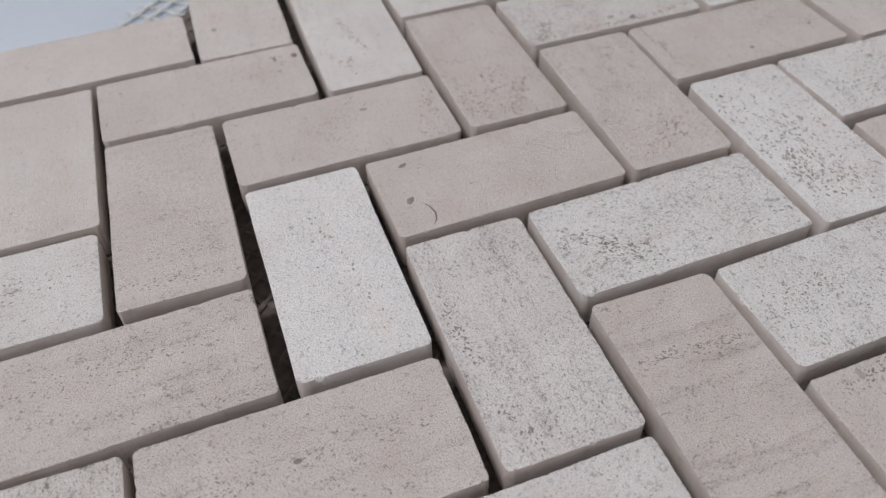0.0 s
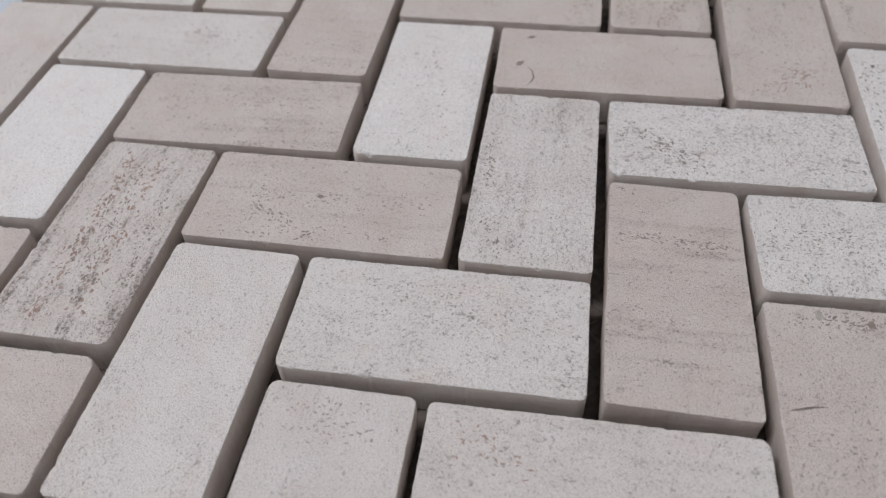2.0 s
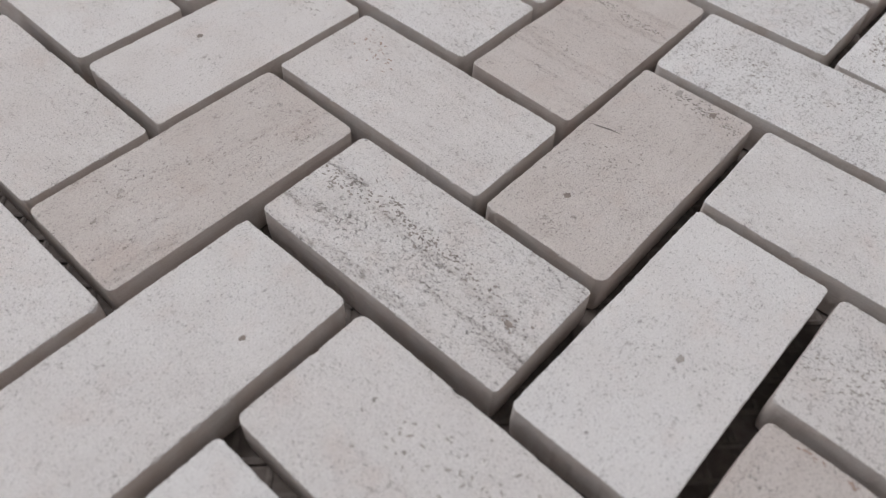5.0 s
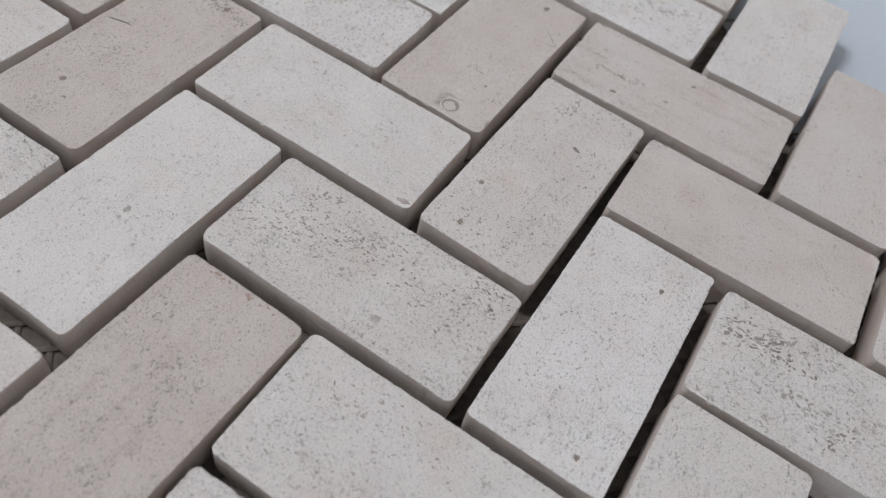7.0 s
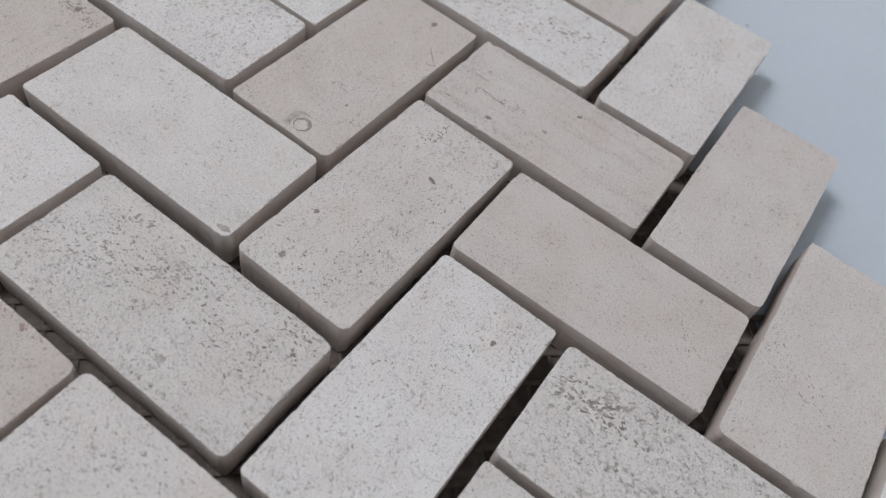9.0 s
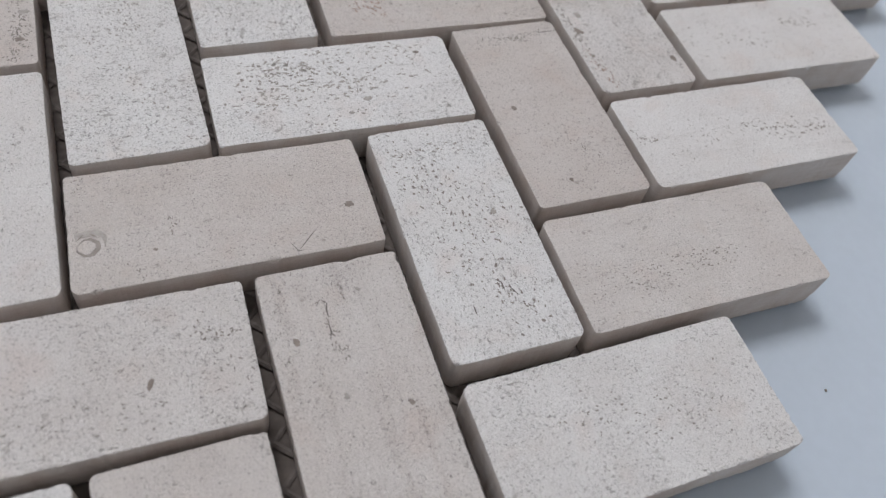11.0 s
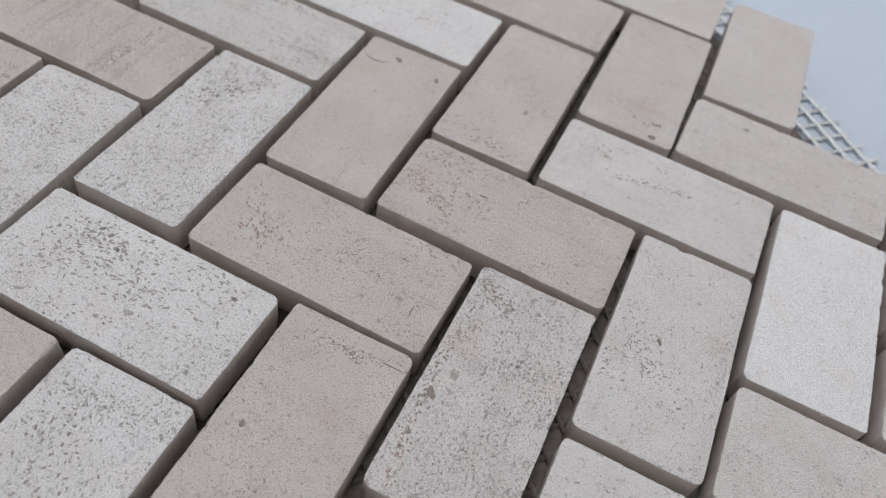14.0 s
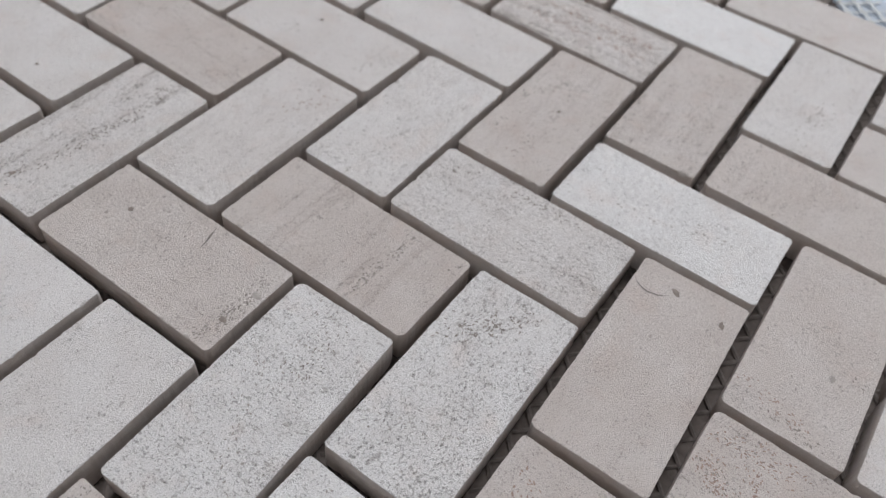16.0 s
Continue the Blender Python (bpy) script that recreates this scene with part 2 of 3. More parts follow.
def tube(bm, path, wide, high, taper=False):
    """A flat strand along a path that lies nearly level."""
    rings = []
    for i, c in enumerate(path):
        a, b = path[max(i - 1, 0)], path[min(i + 1, len(path) - 1)]
        side = (b - a).cross(Vector((0, 0, 1))).normalized()
        k = 1.0 if not taper else max(0.15, math.sin(math.pi * (i + 0.35) / (len(path) - 0.3)))
        up = Vector((0, 0, high / 2))
        rings.append([bm.verts.new(c + side * wide * k / 2), bm.verts.new(c + up), bm.verts.new(c - side * wide * k / 2), bm.verts.new(c - up)])
    for r, q in zip(rings, rings[1:]):
        for j in range(4):
            bm.faces.new((r[j], r[(j + 1) % 4], q[(j + 1) % 4], q[j]))
    bm.faces.new(rings[0][::-1])
    bm.faces.new(rings[-1])


def net(s_range, d_range, mat, label):
    """Glass-fibre net under the tiles, its strands square to the sheet's edges; s runs along x + y, d along x - y, in modules."""
    rng = random.Random(5)
    bm = bmesh.new()
    h = MODULE / 2
    pitch = 0.28
    for direction in (0, 1):
        (lo, hi), (a, b) = (s_range, d_range) if direction == 0 else (d_range, s_range)
        z = -TABLE_Z - THICK - (0.00018 if direction == 0 else 0.00042)
        for step in range(math.ceil(a / pitch), math.floor(b / pitch) + 1):
            off = step * pitch + 0.02 * noise.noise(Vector((step * 1.7, direction * 5, 2)))
            s0, s1 = lo + rng.uniform(-0.12, 0.05), hi + rng.uniform(-0.05, 0.12)
            n = max(3, int((s1 - s0) * 2.2))
            path = []
            for i in range(n + 1):
                u = s0 + (s1 - s0) * i / n
                w = off + 0.03 * noise.noise(Vector((u * 0.6, step * 0.11, direction * 9)))
                s, d = (u, w) if direction == 0 else (w, u)
                path.append(Vector(((s + d) * h, (s - d) * h, z)))
            tube(bm, path, 0.00100 * rng.uniform(0.75, 1.15), 0.00034)
    return part("net_backing", bm, mat, sheet, label)


def joint_shade(s_range, d_range):
    """A dark sheet added below the net under the tiles; it paints the shade of the joints."""
    bm = bmesh.new()
    h = MODULE / 2
    z = -TABLE_Z - THICK - 0.00062
    loop = [(s_range[0], d_range[0]), (s_range[0], d_range[1]), (s_range[1], d_range[1]), (s_range[1], d_range[0])]
    low = [bm.verts.new(((s + d) * h, (s - d) * h, z - 0.0002)) for s, d in loop]
    high = [bm.verts.new(((s + d) * h, (s - d) * h, z)) for s, d in loop]
    bm.faces.new(low)
    bm.faces.new(high[::-1])
    for i in range(4):
        bm.faces.new((low[i], high[i], high[(i + 1) % 4], low[(i + 1) % 4]))
    bmesh.ops.recalc_face_normals(bm, faces=bm.faces[:])
    return part("joint_shade_sheet", bm, JOINT_SHADE, sheet, "thin brown-grey sheet under the joints, added as painted shade")


def tile_mesh(seed):
    """One sawn stone tile, its upper face at z = 0, with rounded corners, a worn arris and small chips."""
    rng = random.Random(seed)
    lx, ly = 2 * MODULE - JOINT + rng.uniform(-1, 1) * 0.0002, MODULE - JOINT + rng.uniform(-1, 1) * 0.00015
    corners = [rng.uniform(0.0006, 0.0016) for _ in range(4)]
    step = 0.00027
    outline = []                                   # place and outward direction, anticlockwise
    for k, (sx, sy) in enumerate(((1, -1), (1, 1), (-1, 1), (-1, -1))):
        r = corners[k]
        c = Vector((sx * (lx / 2 - r), sy * (ly / 2 - r)))
        start = math.atan2(sy, sx) - math.pi / 4
        m = max(4, int(r * math.pi / 2 / step) + 2)
        for i in range(m):
            a = start + math.pi / 2 * i / (m - 1)
            o = Vector((math.cos(a), math.sin(a)))
            outline.append((c + o * r, o))
        nxt = [(1, 1), (-1, 1), (-1, -1), (1, -1)][k]
        rn = corners[(k + 1) % 4]
        a = start + math.pi / 2
        o = Vector((math.cos(a), math.sin(a)))
        p0 = c + o * r
        p1 = Vector((nxt[0] * (lx / 2 - rn), nxt[1] * (ly / 2 - rn))) + o * rn
        q = int((p1 - p0).length / step)
        for i in range(1, q):
            outline.append((p0.lerp(p1, i / q), o))
    n = len(outline)
    verts, faces, smooth, sides = [], [], [], []
    wear = rng.uniform(0.00006, 0.00012)
    for ring in range(6):
        for p, o in outline:
            at = Vector((p.x * 1000, p.y * 1000, seed * 3.7))
            slow = noise.noise(at * 0.12)
            rough = noise.noise(at * 1.1)
            sharp = noise.noise(at * 2.6)
            chip = max(0.0, noise.noise(at * 0.45 + Vector((9, 4, 0))) - 0.36) * 0.0016
            nick = max(0.0, noise.noise(at * 1.7 + Vector((2, 8, 5))) - 0.3) * 0.0005
            bevel = max(0.00003, wear * (1 + 0.5 * rough + 0.5 * sharp) + chip + nick)
            body = 0.00011 * slow + 0.00004 * rough + 0.00004 * sharp
            inset, z = ((bevel * 1.25, 0.0), (bevel * 0.55, -bevel * 0.16), (bevel * 0.12, -bevel * 0.62), (0.0, -bevel * 1.3),
                        (-0.00004 + 0.00004 * sharp, -THICK * 0.6), (0.00022 + 0.0001 * rough, -THICK))[ring]
            q = p - o * (inset + body)
            verts.append((q.x, q.y, z))
    for ring in range(5):
        for i in range(n):
            j = (i + 1) % n
            faces.append((ring * n + i, (ring + 1) * n + i, (ring + 1) * n + j, ring * n + j))
            smooth.append(ring < 4)
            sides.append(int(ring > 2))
    faces.append(tuple(range(n)))
    faces.append(tuple(reversed(range(5 * n, 6 * n))))
    smooth += [False, False]
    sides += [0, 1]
    me = bpy.data.meshes.new("tile")
    me.from_pydata(verts, [], faces)
    me.polygons.foreach_set("use_smooth", smooth)
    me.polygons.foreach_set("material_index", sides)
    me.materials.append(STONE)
    me.materials.append(SHADED_SIDE)
    return me


tiles = {}


def lay(x, y, tone, pits, veins, across, dx=0.0, dy=0.0, turn=0.0):
    """A tile with its lower left cell at x, y of the herringbone; dx, dy in millimetres and turn in degrees off the true lattice."""
    upright = (x + y) % 4 == 2
    cx, cy = (x + 0.5, y + 1) if upright else (x + 1, y + 0.5)
    seed = (x + 20) * 41 + y + 20
    rng = random.Random(seed)
    ob = new("tile", tile_mesh(seed))
    ob.parent = sheet
    lift = rng.uniform(-0.00012, 0.00012)
    ob.matrix_basis = pose(cx * MODULE + dx / 1000, cy * MODULE + dy / 1000, -TABLE_Z + lift, rng.uniform(-0.35, 0.35), rng.uniform(-0.2, 0.2), turn + (90 if upright else 0))
    ob.color = (tone, pits, veins, across)
    tiles[x, y] = ob
    if tone > 0.88:
        tagged(ob, label="bright white limestone tile with hardly any pits")
    elif veins >= 0.8:
        tagged(ob, label="limestone tile with brown veins along its bedding")
    elif pits >= 0.8:
        tagged(ob, label="pale limestone tile strewn with dark pits")
    elif tone < 0.26:
        tagged(ob, label="tan limestone tile with a smooth sawn face")


net((-5.2, 11.4), (-7.75, 8.9), NET_SHADED, "glass-fibre net under the tiles, coloured dark for the joints' shade")
net((-5.2, 10.3), (-8.55, -7.75), NET, "loose white glass-fibre net along the sheet's edge")
net((-5.0, 9.6), (8.9, 9.04), NET, "frayed white glass-fibre net along the sheet's edge")
# the added dark sheet runs on into the edge notch as painted shade
joint_shade((-5.0, 11.3), (-7.72, 9.45))
lay(-6, 2, 0.3, 0.42, 0.2, 0, 0.00, 0.00, 0.00)
lay(-5, 1, 0.5, 0.2, 0.2, 0, 0.00, 0.00, 0.00)
lay(-4, 0, 0.15, 0.2, 0.3, 0, 0.00, 0.00, 0.00)
lay(-3, -1, 0.2, 0.2, 0.2, 0, -0.31, 0.04, 0.06)
lay(-2, -2, 0.55, 0.4, 0.1, 0, 0.08, 0.22, -0.50)
lay(-1, -3, 0.39, 0.44, 0.2, 0, 0.00, 0.00, 0.00)
lay(0, -4, 0.56, 0.23, 0.2, 0, 0.00, 0.00, 0.00)
lay(1, -5, 0.16, 0.53, 0.2, 0, 0.00, 0.00, 0.00)
lay(2, -6, 0.32, 0.29, 0.2, 0, 0.00, 0.00, 0.00)
lay(-4, 2, 0.4, 0.2, 0.2, 0, 0.00, 0.00, 0.00)
lay(-3, 1, 1.02, 0.12, 0.1, 0, 0.00, 0.00, 0.00)
lay(-2, 0, 0.4, 0.8, 1, 0, 0.24, 0.22, -1.14)
lay(-1, -1, 0.6, 0.35, 0.1, 0, -0.20, 0.16, -1.30)
lay(0, -2, 0.5, 0.3, 0.1, 0, 0.25, -0.10, -0.60)
lay(1, -3, 0.13, 0.4, 0.6, 0, -0.44, -0.39, -0.43)
lay(2, -4, 0.58, 0.35, 0.1, 0, 0.07, -0.90, 0.35)
lay(3, -5, 0.8, 0.39, 0.2, 0, 0.68, -0.96, -0.04)
lay(4, -6, 0.69, 0.39, 0.2, 0, 0.00, 0.00, 0.00)
lay(-4, 4, 0.55, 0.3, 0.2, 0, 0.00, 0.00, 0.00)
lay(-3, 3, 0.65, 0.45, 0.2, 0, -0.38, -0.49, 0.27)
lay(-2, 2, 0.2, 0.5, 0.5, 0, -0.26, -0.26, 0.92)
lay(-1, 1, 0.18, 0.45, 0.4, 0, -0.10, -0.21, -0.19)
lay(0, 0, 0.65, 0.5, 0.2, 0, -0.05, 0.10, 0.32)
lay(1, -1, 0.5, 0.35, 0.4, 0, 0.04, -0.30, 0.26)
lay(2, -2, 0.55, 0.7, 0.9, 0, -0.26, -0.08, 0.46)
lay(3, -3, 0.55, 0.3, 0.1, 0, 0.28, -0.63, -0.30)
lay(4, -4, 0.57, 0.26, 0.2, 0, 0.00, 0.00, 0.00)
lay(-2, 4, 0.3, 0.1, 0.2, 0, 0.46, -0.69, -0.43)
lay(-1, 3, 0.15, 0.3, 0.5, 1, -0.27, 0.55, -0.71)
lay(0, 2, 0.9, 0.45, 0.1, 0, 0.36, 0.16, -0.10)
lay(1, 1, 0.55, 0.75, 0.5, 0, 0.14, -0.35, -0.30)
lay(2, 0, 0.12, 0.35, 0.8, 1, 0.15, 0.14, -0.46)
lay(3, -1, 0.15, 0.4, 0.3, 0, -0.26, -0.11, 0.30)
lay(4, -2, 0.7, 0.15, 0.1, 0, 0.12, 0.12, -0.32)
lay(5, -3, 0.1, 0.3, 0.5, 0, 0.74, -0.56, -0.53)
lay(6, -4, 0.56, 0.55, 0.2, 0, 0.00, 0.00, 0.00)
lay(-2, 6, 0.32, 0.1, 0.1, 0, -0.45, 0.19, 1.03)
lay(-1, 5, 0.22, 0.32, 0.2, 1, -0.43, 0.52, 0.62)
lay(0, 4, 0.16, 0.32, 0.3, 1, -0.26, 0.35, 0.23)
lay(1, 3, 0.14, 0.2, 0.2, 0, 0.24, 0.16, 0.86)
lay(2, 2, 0.8, 0.9, 0.2, 0, -0.10, 0.14, 0.49)
lay(3, 1, 0.8, 0.8, 0.2, 1, -0.23, 0.17, 1.42)
lay(4, 0, 0.62, 0.3, 0.1, 0, -0.28, 0.37, 0.60)
lay(5, -1, 0.52, 0.7, 0.2, 0, 0.02, -0.20, -0.07)
lay(6, -2, 0.6, 0.4, 0.1, 0, -0.12, -0.16, 0.27)
lay(0, 6, 0.35, 0.3, 0.3, 0, -0.68, -0.64, -1.33)
lay(1, 5, 0.58, 0.3, 0.3, 0, -0.16, 0.36, -0.64)
lay(2, 4, 0.13, 0.45, 0.4, 0, -0.13, 0.52, -0.46)
lay(3, 3, 0.18, 0.42, 0.35, 0, 0.45, 0.50, -0.80)
lay(4, 2, 0.85, 0.64, 0.1, 0, 0.43, -0.41, -0.51)
lay(5, 1, 0.2, 0.2, 0.2, 0, -0.04, -0.45, -0.32)
lay(6, 0, 0.45, 0.5, 0.2, 0, 0.12, 0.32, -0.59)
lay(7, -1, 0.8, 0.4, 0.1, 0, 0.09, 0.04, -0.01)
lay(8, -2, 0.6, 0.4, 0.1, 0, 0.34, 0.17, 0.10)
lay(0, 8, 0.4, 0.2, 0.2, 0, -0.35, -0.63, -0.19)
lay(1, 7, 1.12, 0.05, 0, 0, 0.26, 0.07, 0.00)
lay(2, 6, 0.6, 0.55, 0.1, 0, -0.33, 0.19, 0.30)
lay(3, 5, 0.5, 0.85, 0.3, 0, -0.15, 0.01, 0.25)
lay(4, 4, 0.18, 0.35, 0.25, 1, -0.42, 0.27, 0.37)
lay(5, 3, 0.84, 0.7, 0.1, 0, -0.35, 0.07, 0.17)
lay(6, 2, 0.3, 0.4, 0.5, 0, 0.11, 0.20, 0.33)
lay(7, 1, 0.25, 0.3, 0.2, 0, -0.28, -0.02, 0.87)
lay(8, 0, 0.6, 0.72, 0.2, 0, 0.42, -0.25, 0.56)
lay(2, 8, 0.5, 0.2, 0.1, 0, -0.06, 0.16, -0.03)
lay(3, 7, 0.45, 0.25, 0.1, 0, 0.17, -0.23, -0.35)
lay(4, 6, 0.65, 0.35, 0.1, 0, 0.04, 0.13, -0.22)
lay(5, 5, 0.7, 0.2, 0.3, 0, -0.11, -0.10, 0.03)
lay(6, 4, 0.3, 0.3, 0.3, 0, -0.07, -0.81, -0.04)
lay(7, 3, 0.68, 0.45, 0.1, 0, 0.20, 0.46, 0.93)
lay(8, 2, 0.35, 0.35, 0.1, 0, 0.14, 0.65, 0.30)
lay(9, 1, 0.4, 0.2, 0.1, 0, 0.34, 0.01, 0.65)
lay(10, 0, 0.8, 0.2, 0.1, 0, 0.58, -0.61, -0.07)


# ---- marks in single tiles (millimetres from the tile's middle, x along it) ----
def spot(tile, x, y, long, wide, turn=0.0, mat=STAIN):
    rng = random.Random(int(x * 31 + y * 17))
    bm = bmesh.new()
    c, s = math.cos(radians(turn)), math.sin(radians(turn))
    rim = []
    for i in range(18):
        a = 2 * math.pi * i / 18
        k = 1 + rng.uniform(-0.28, 0.28)
        u, v = math.cos(a) * long / 2 * k, math.sin(a) * wide / 2 * k
        rim.append(bm.verts.new(((x + u * c - v * s) / 1000, (y + u * s + v * c) / 1000, 0.000012)))
    mid = bm.verts.new((x / 1000, y / 1000, 0.00004))
    for i in range(18):
        bm.faces.new((rim[i], rim[(i + 1) % 18], mid))
    return part("mineral_spot", bm, mat, tiles[tile])


def fissure(tile, points, wide, name="fissure", mat=SCRATCH):
    """A fine dark crack through the points, tapered at both ends."""
    path = []
    for i in range(len(points) - 1):
        for k in range(6):
            a, b = Vector(points[i]), Vector(points[i + 1])
            p = a.lerp(b, k / 6)
            path.append(Vector((p.x / 1000, p.y / 1000, 0.00001)))
    path.append(Vector((points[-1][0] / 1000, points[-1][1] / 1000, 0.00001)))
    bm = bmesh.new()
    tube(bm, path, wide / 1000, 0.00005, True)
    return part(name, bm, mat, tiles[tile])


def flecks(tile, start, end, spread, count, size, mat=PITTED):
    """Small dark pits strewn about a line in a tile: bands and clusters where the bedding is open."""
    rng = random.Random(count * 7 + int(start[0] * 10))
    bm = bmesh.new()
    a, b = Vector(start), Vector(end)
    along = math.atan2(b.y - a.y, b.x - a.x)
    for _ in range(count):
        p = a.lerp(b, rng.random()) + Vector((rng.gauss(0, 0.45), rng.gauss(0, 0.45))) * spread
        if abs(p.x) > 23.2 or abs(p.y) > 10.8:
            continue
        long, wide = size * rng.uniform(0.5, 1.6), size * rng.uniform(0.3, 0.72)
        turn = along + rng.gauss(0, 0.6)
        c, s = math.cos(turn), math.sin(turn)
        rim = []
        for i in range(7):
            w = 2 * math.pi * i / 7
            k = rng.uniform(0.55, 1.2)
            u, v = math.cos(w) * long / 2 * k, math.sin(w) * wide / 2 * k
            rim.append(bm.verts.new(((p.x + u * c - v * s) / 1000, (p.y + u * s + v * c) / 1000, 0.000008)))
        bm.faces.new(rim)
    return part("open_vein", bm, mat, tiles[tile])


# a fossil ring and a brown spot
fissure((5, 1), [(-22.5, -2.7), (-22.5, -3.7), (-21.5, -4.7), (-20.5, -4.7), (-20.5, -4.7), (-19.5, -3.6), (-19.5, -2.6), (-20.5, -1.7), (-21.5, -1.7), (-22.5, -2.7)], 0.75, "fossil_ring", PITTED)
fissure((5, 1), [(-22.5, -1.7), (-22.5, -0.7), (-21.5, -0.7), (-19.5, -0.6), (-18.5, -1.6), (-18.5, -3.6)], 1.2, "fossil_ring", GREY)
fissure((5, 1), [(-22.5, -1.7), (-21.5, -0.7), (-20.5, -0.7), (-19.5, -1.6)], 0.4, "fossil_ring", STAIN)
spot((5, 1), 19.6, -3.0, 1.5, 1.3)
# a curved crack beside two spots
fissure((1, 3), [(-17.2, -3.3), (-16.0, -5.2), (-15.5, -7.4), (-16.0, -9.2), (-17.0, -10.6)], 0.38)
spot((1, 3), -18.9, -2.4, 2.2, 1.2, 60)
spot((1, 3), -17.0, 8.0, 1.9, 1.0, 20)
fissure((3, -1), [(3.9, 10.2), (4.3, 8.6), (4.9, 6.6), (5.2, 4.6)], 0.42)
spot((3, -1), -13.0, 3.0, 1.4, 1.2)
spot((3, -1), 21.0, -4.5, 1.6, 1.2)
spot((0, -2), -4.0, 4.1, 1.2, 1.1)
spot((2, -4), 9.8, -5.2, 1.1, 0.9)
spot((4, 4), 18.7, -3.0, 1.0, 0.8)
spot((4, 4), -0.4, -6.7, 1.3, 1.0, 10)
spot((6, 0), -9.8, 7.1, 1.2, 0.8)
spot((6, 0), -20.0, 5.2, 1.3, 1.0)
spot((6, 0), 9.4, -2.7, 1.8, 0.7, 70)
spot((-1, 1), -1.2, 1.1, 1.5, 0.8)
spot((-1, 5), 22.0, 6.3, 1.6, 2.2)
spot((3, 5), 16.4, 9.2, 1.9, 1.2)
spot((2, 6), 0.2, -2.0, 1.4, 0.9, 30)
spot((6, 2), 2.1, 6.0, 1.1, 0.7, 30)
fissure((6, 2), [(-16.8, -1.6), (-15.7, -2.0), (-14.2, -2.0)], 0.26)
fissure((6, 2), [(-13.4, -2.3), (-11.8, -2.2), (-10.6, -2.6)], 0.26)

# open bedding and clusters of pits
flecks((2, 0), (9.6, -9.8), (10.5, 10.5), 1.6, 110, 0.55)
flecks((2, 0), (-7.8, -2.3), (-5.5, 7.4), 1.1, 30, 0.4)
flecks((2, 0), (21.3, 6.9), (22.4, 10.5), 0.8, 14, 0.5)
flecks((2, 4), (-23, 1), (-11, -5.8), 3.2, 70, 0.55)
flecks((2, 4), (-23, 6.7), (-12, 7), 1.5, 25, 0.5)
flecks((2, -2), (-22.7, 1.1), (-7.7, 2.9), 3, 75, 0.75)
flecks((2, -2), (-6.8, 2), (7.1, 2.2), 1.6, 45, 0.7)
flecks((2, -2), (15.7, -1.7), (21.4, -0.5), 2, 14, 0.7)
flecks((8, 0), (-22.2, 4.7), (-8.7, 4.3), 3.4, 85, 0.85)
flecks((8, 0), (-1.5, -7.5), (2.1, -2.7), 1.6, 20, 0.8)
flecks((8, 0), (15, 10.5), (20.3, 6.9), 2.5, 25, 0.7)
flecks((3, 5), (-19.1, -10.5), (-17.9, 2.8), 2, 45, 0.6)
flecks((3, 5), (-5.3, -9.6), (18.5, -8.6), 1.2, 50, 0.75)
flecks((4, 4), (-17.4, -9.8), (-21.2, 9.1), 0.5, 26, 0.45)
flecks((4, 4), (5.8, -10.5), (8.8, 6.5), 4.5, 30, 0.4)
flecks((-1, 3), (-18.1, 10.5), (-21.5, -10.5), 1.4, 60, 0.5)
flecks((-1, 3), (-5.9, -2.1), (-7.9, -9.3), 2.5, 25, 0.45)
flecks((3, -1), (19.9, 8.4), (23, -6), 2, 45, 0.7)
flecks((3, -1), (-0.5, 10), (-2, -0.6), 6, 30, 0.5)
flecks((4, 2), (-17.7, 3.5), (-3.5, 5), 3.5, 45, 0.8)
flecks((4, 2), (-7.2, -9.3), (5.8, -7.6), 5, 30, 0.6)
flecks((1, 1), (11.1, 9.5), (-5.8, 8), 1.6, 60, 0.65)
flecks((1, 1), (-14.1, 6.7), (-22, 4.7), 2.2, 30, 0.6)
flecks((6, 4), (-4.5, -0.7), (12.2, -1.6), 0.9, 26, 0.55)
flecks((6, 4), (-21.3, -5.4), (-6.4, -2), 3, 30, 0.4)
flecks((5, 5), (-8.9, -0.5), (23, -2.8), 1.4, 16, 0.5, GREY)
flecks((1, 5), (-20.2, 3.6), (-8.7, 7.6), 0.9, 22, 0.5)
flecks((1, 5), (-4.5, 6.9), (22.2, 8.7), 3, 25, 0.45)
flecks((6, 0), (16.3, 5.9), (22.6, -6.9), 2.5, 25, 0.5)
flecks((6, 0), (-17.5, 10.5), (-19.7, -7.4), 4, 40, 0.5)
flecks((-1, 1), (-15.6, 0.5), (20.1, 0.5), 2, 50, 0.6)
flecks((-1, 1), (-20, -9.8), (14.8, -7.2), 2, 40, 0.7)
flecks((5, -1), (-14.4, 4.5), (18.2, 2.5), 4.5, 80, 0.65)
flecks((3, 1), (-19.9, 1.3), (-7.6, 3.2), 3, 40, 0.5)
flecks((-2, 0), (18.6, 1.3), (-16.1, -1.6), 1.5, 80, 0.7)
flecks((-2, 0), (9, 3.1), (-11, 3.1), 2.2, 70, 0.7)
flecks((-2, 0), (9, -6.9), (-15, -8.2), 1.5, 50, 0.7)
flecks((-2, 0), (20, 4.5), (-20, 3.6), 2.2, 110, 0.9, RUST)
flecks((-2, 0), (20, -1.5), (-18, -3.2), 2.0, 90, 0.9, RUST)
flecks((3, 3), (-20, 4), (-12, -6), 4.0, 70, 0.8, RUST)
flecks((2, 2), (-19.5, 2.6), (-9, -5.7), 3.2, 60, 0.65)
flecks((5, 3), (1.5, -5.7), (20.5, 4.8), 4.5, 70, 0.55)
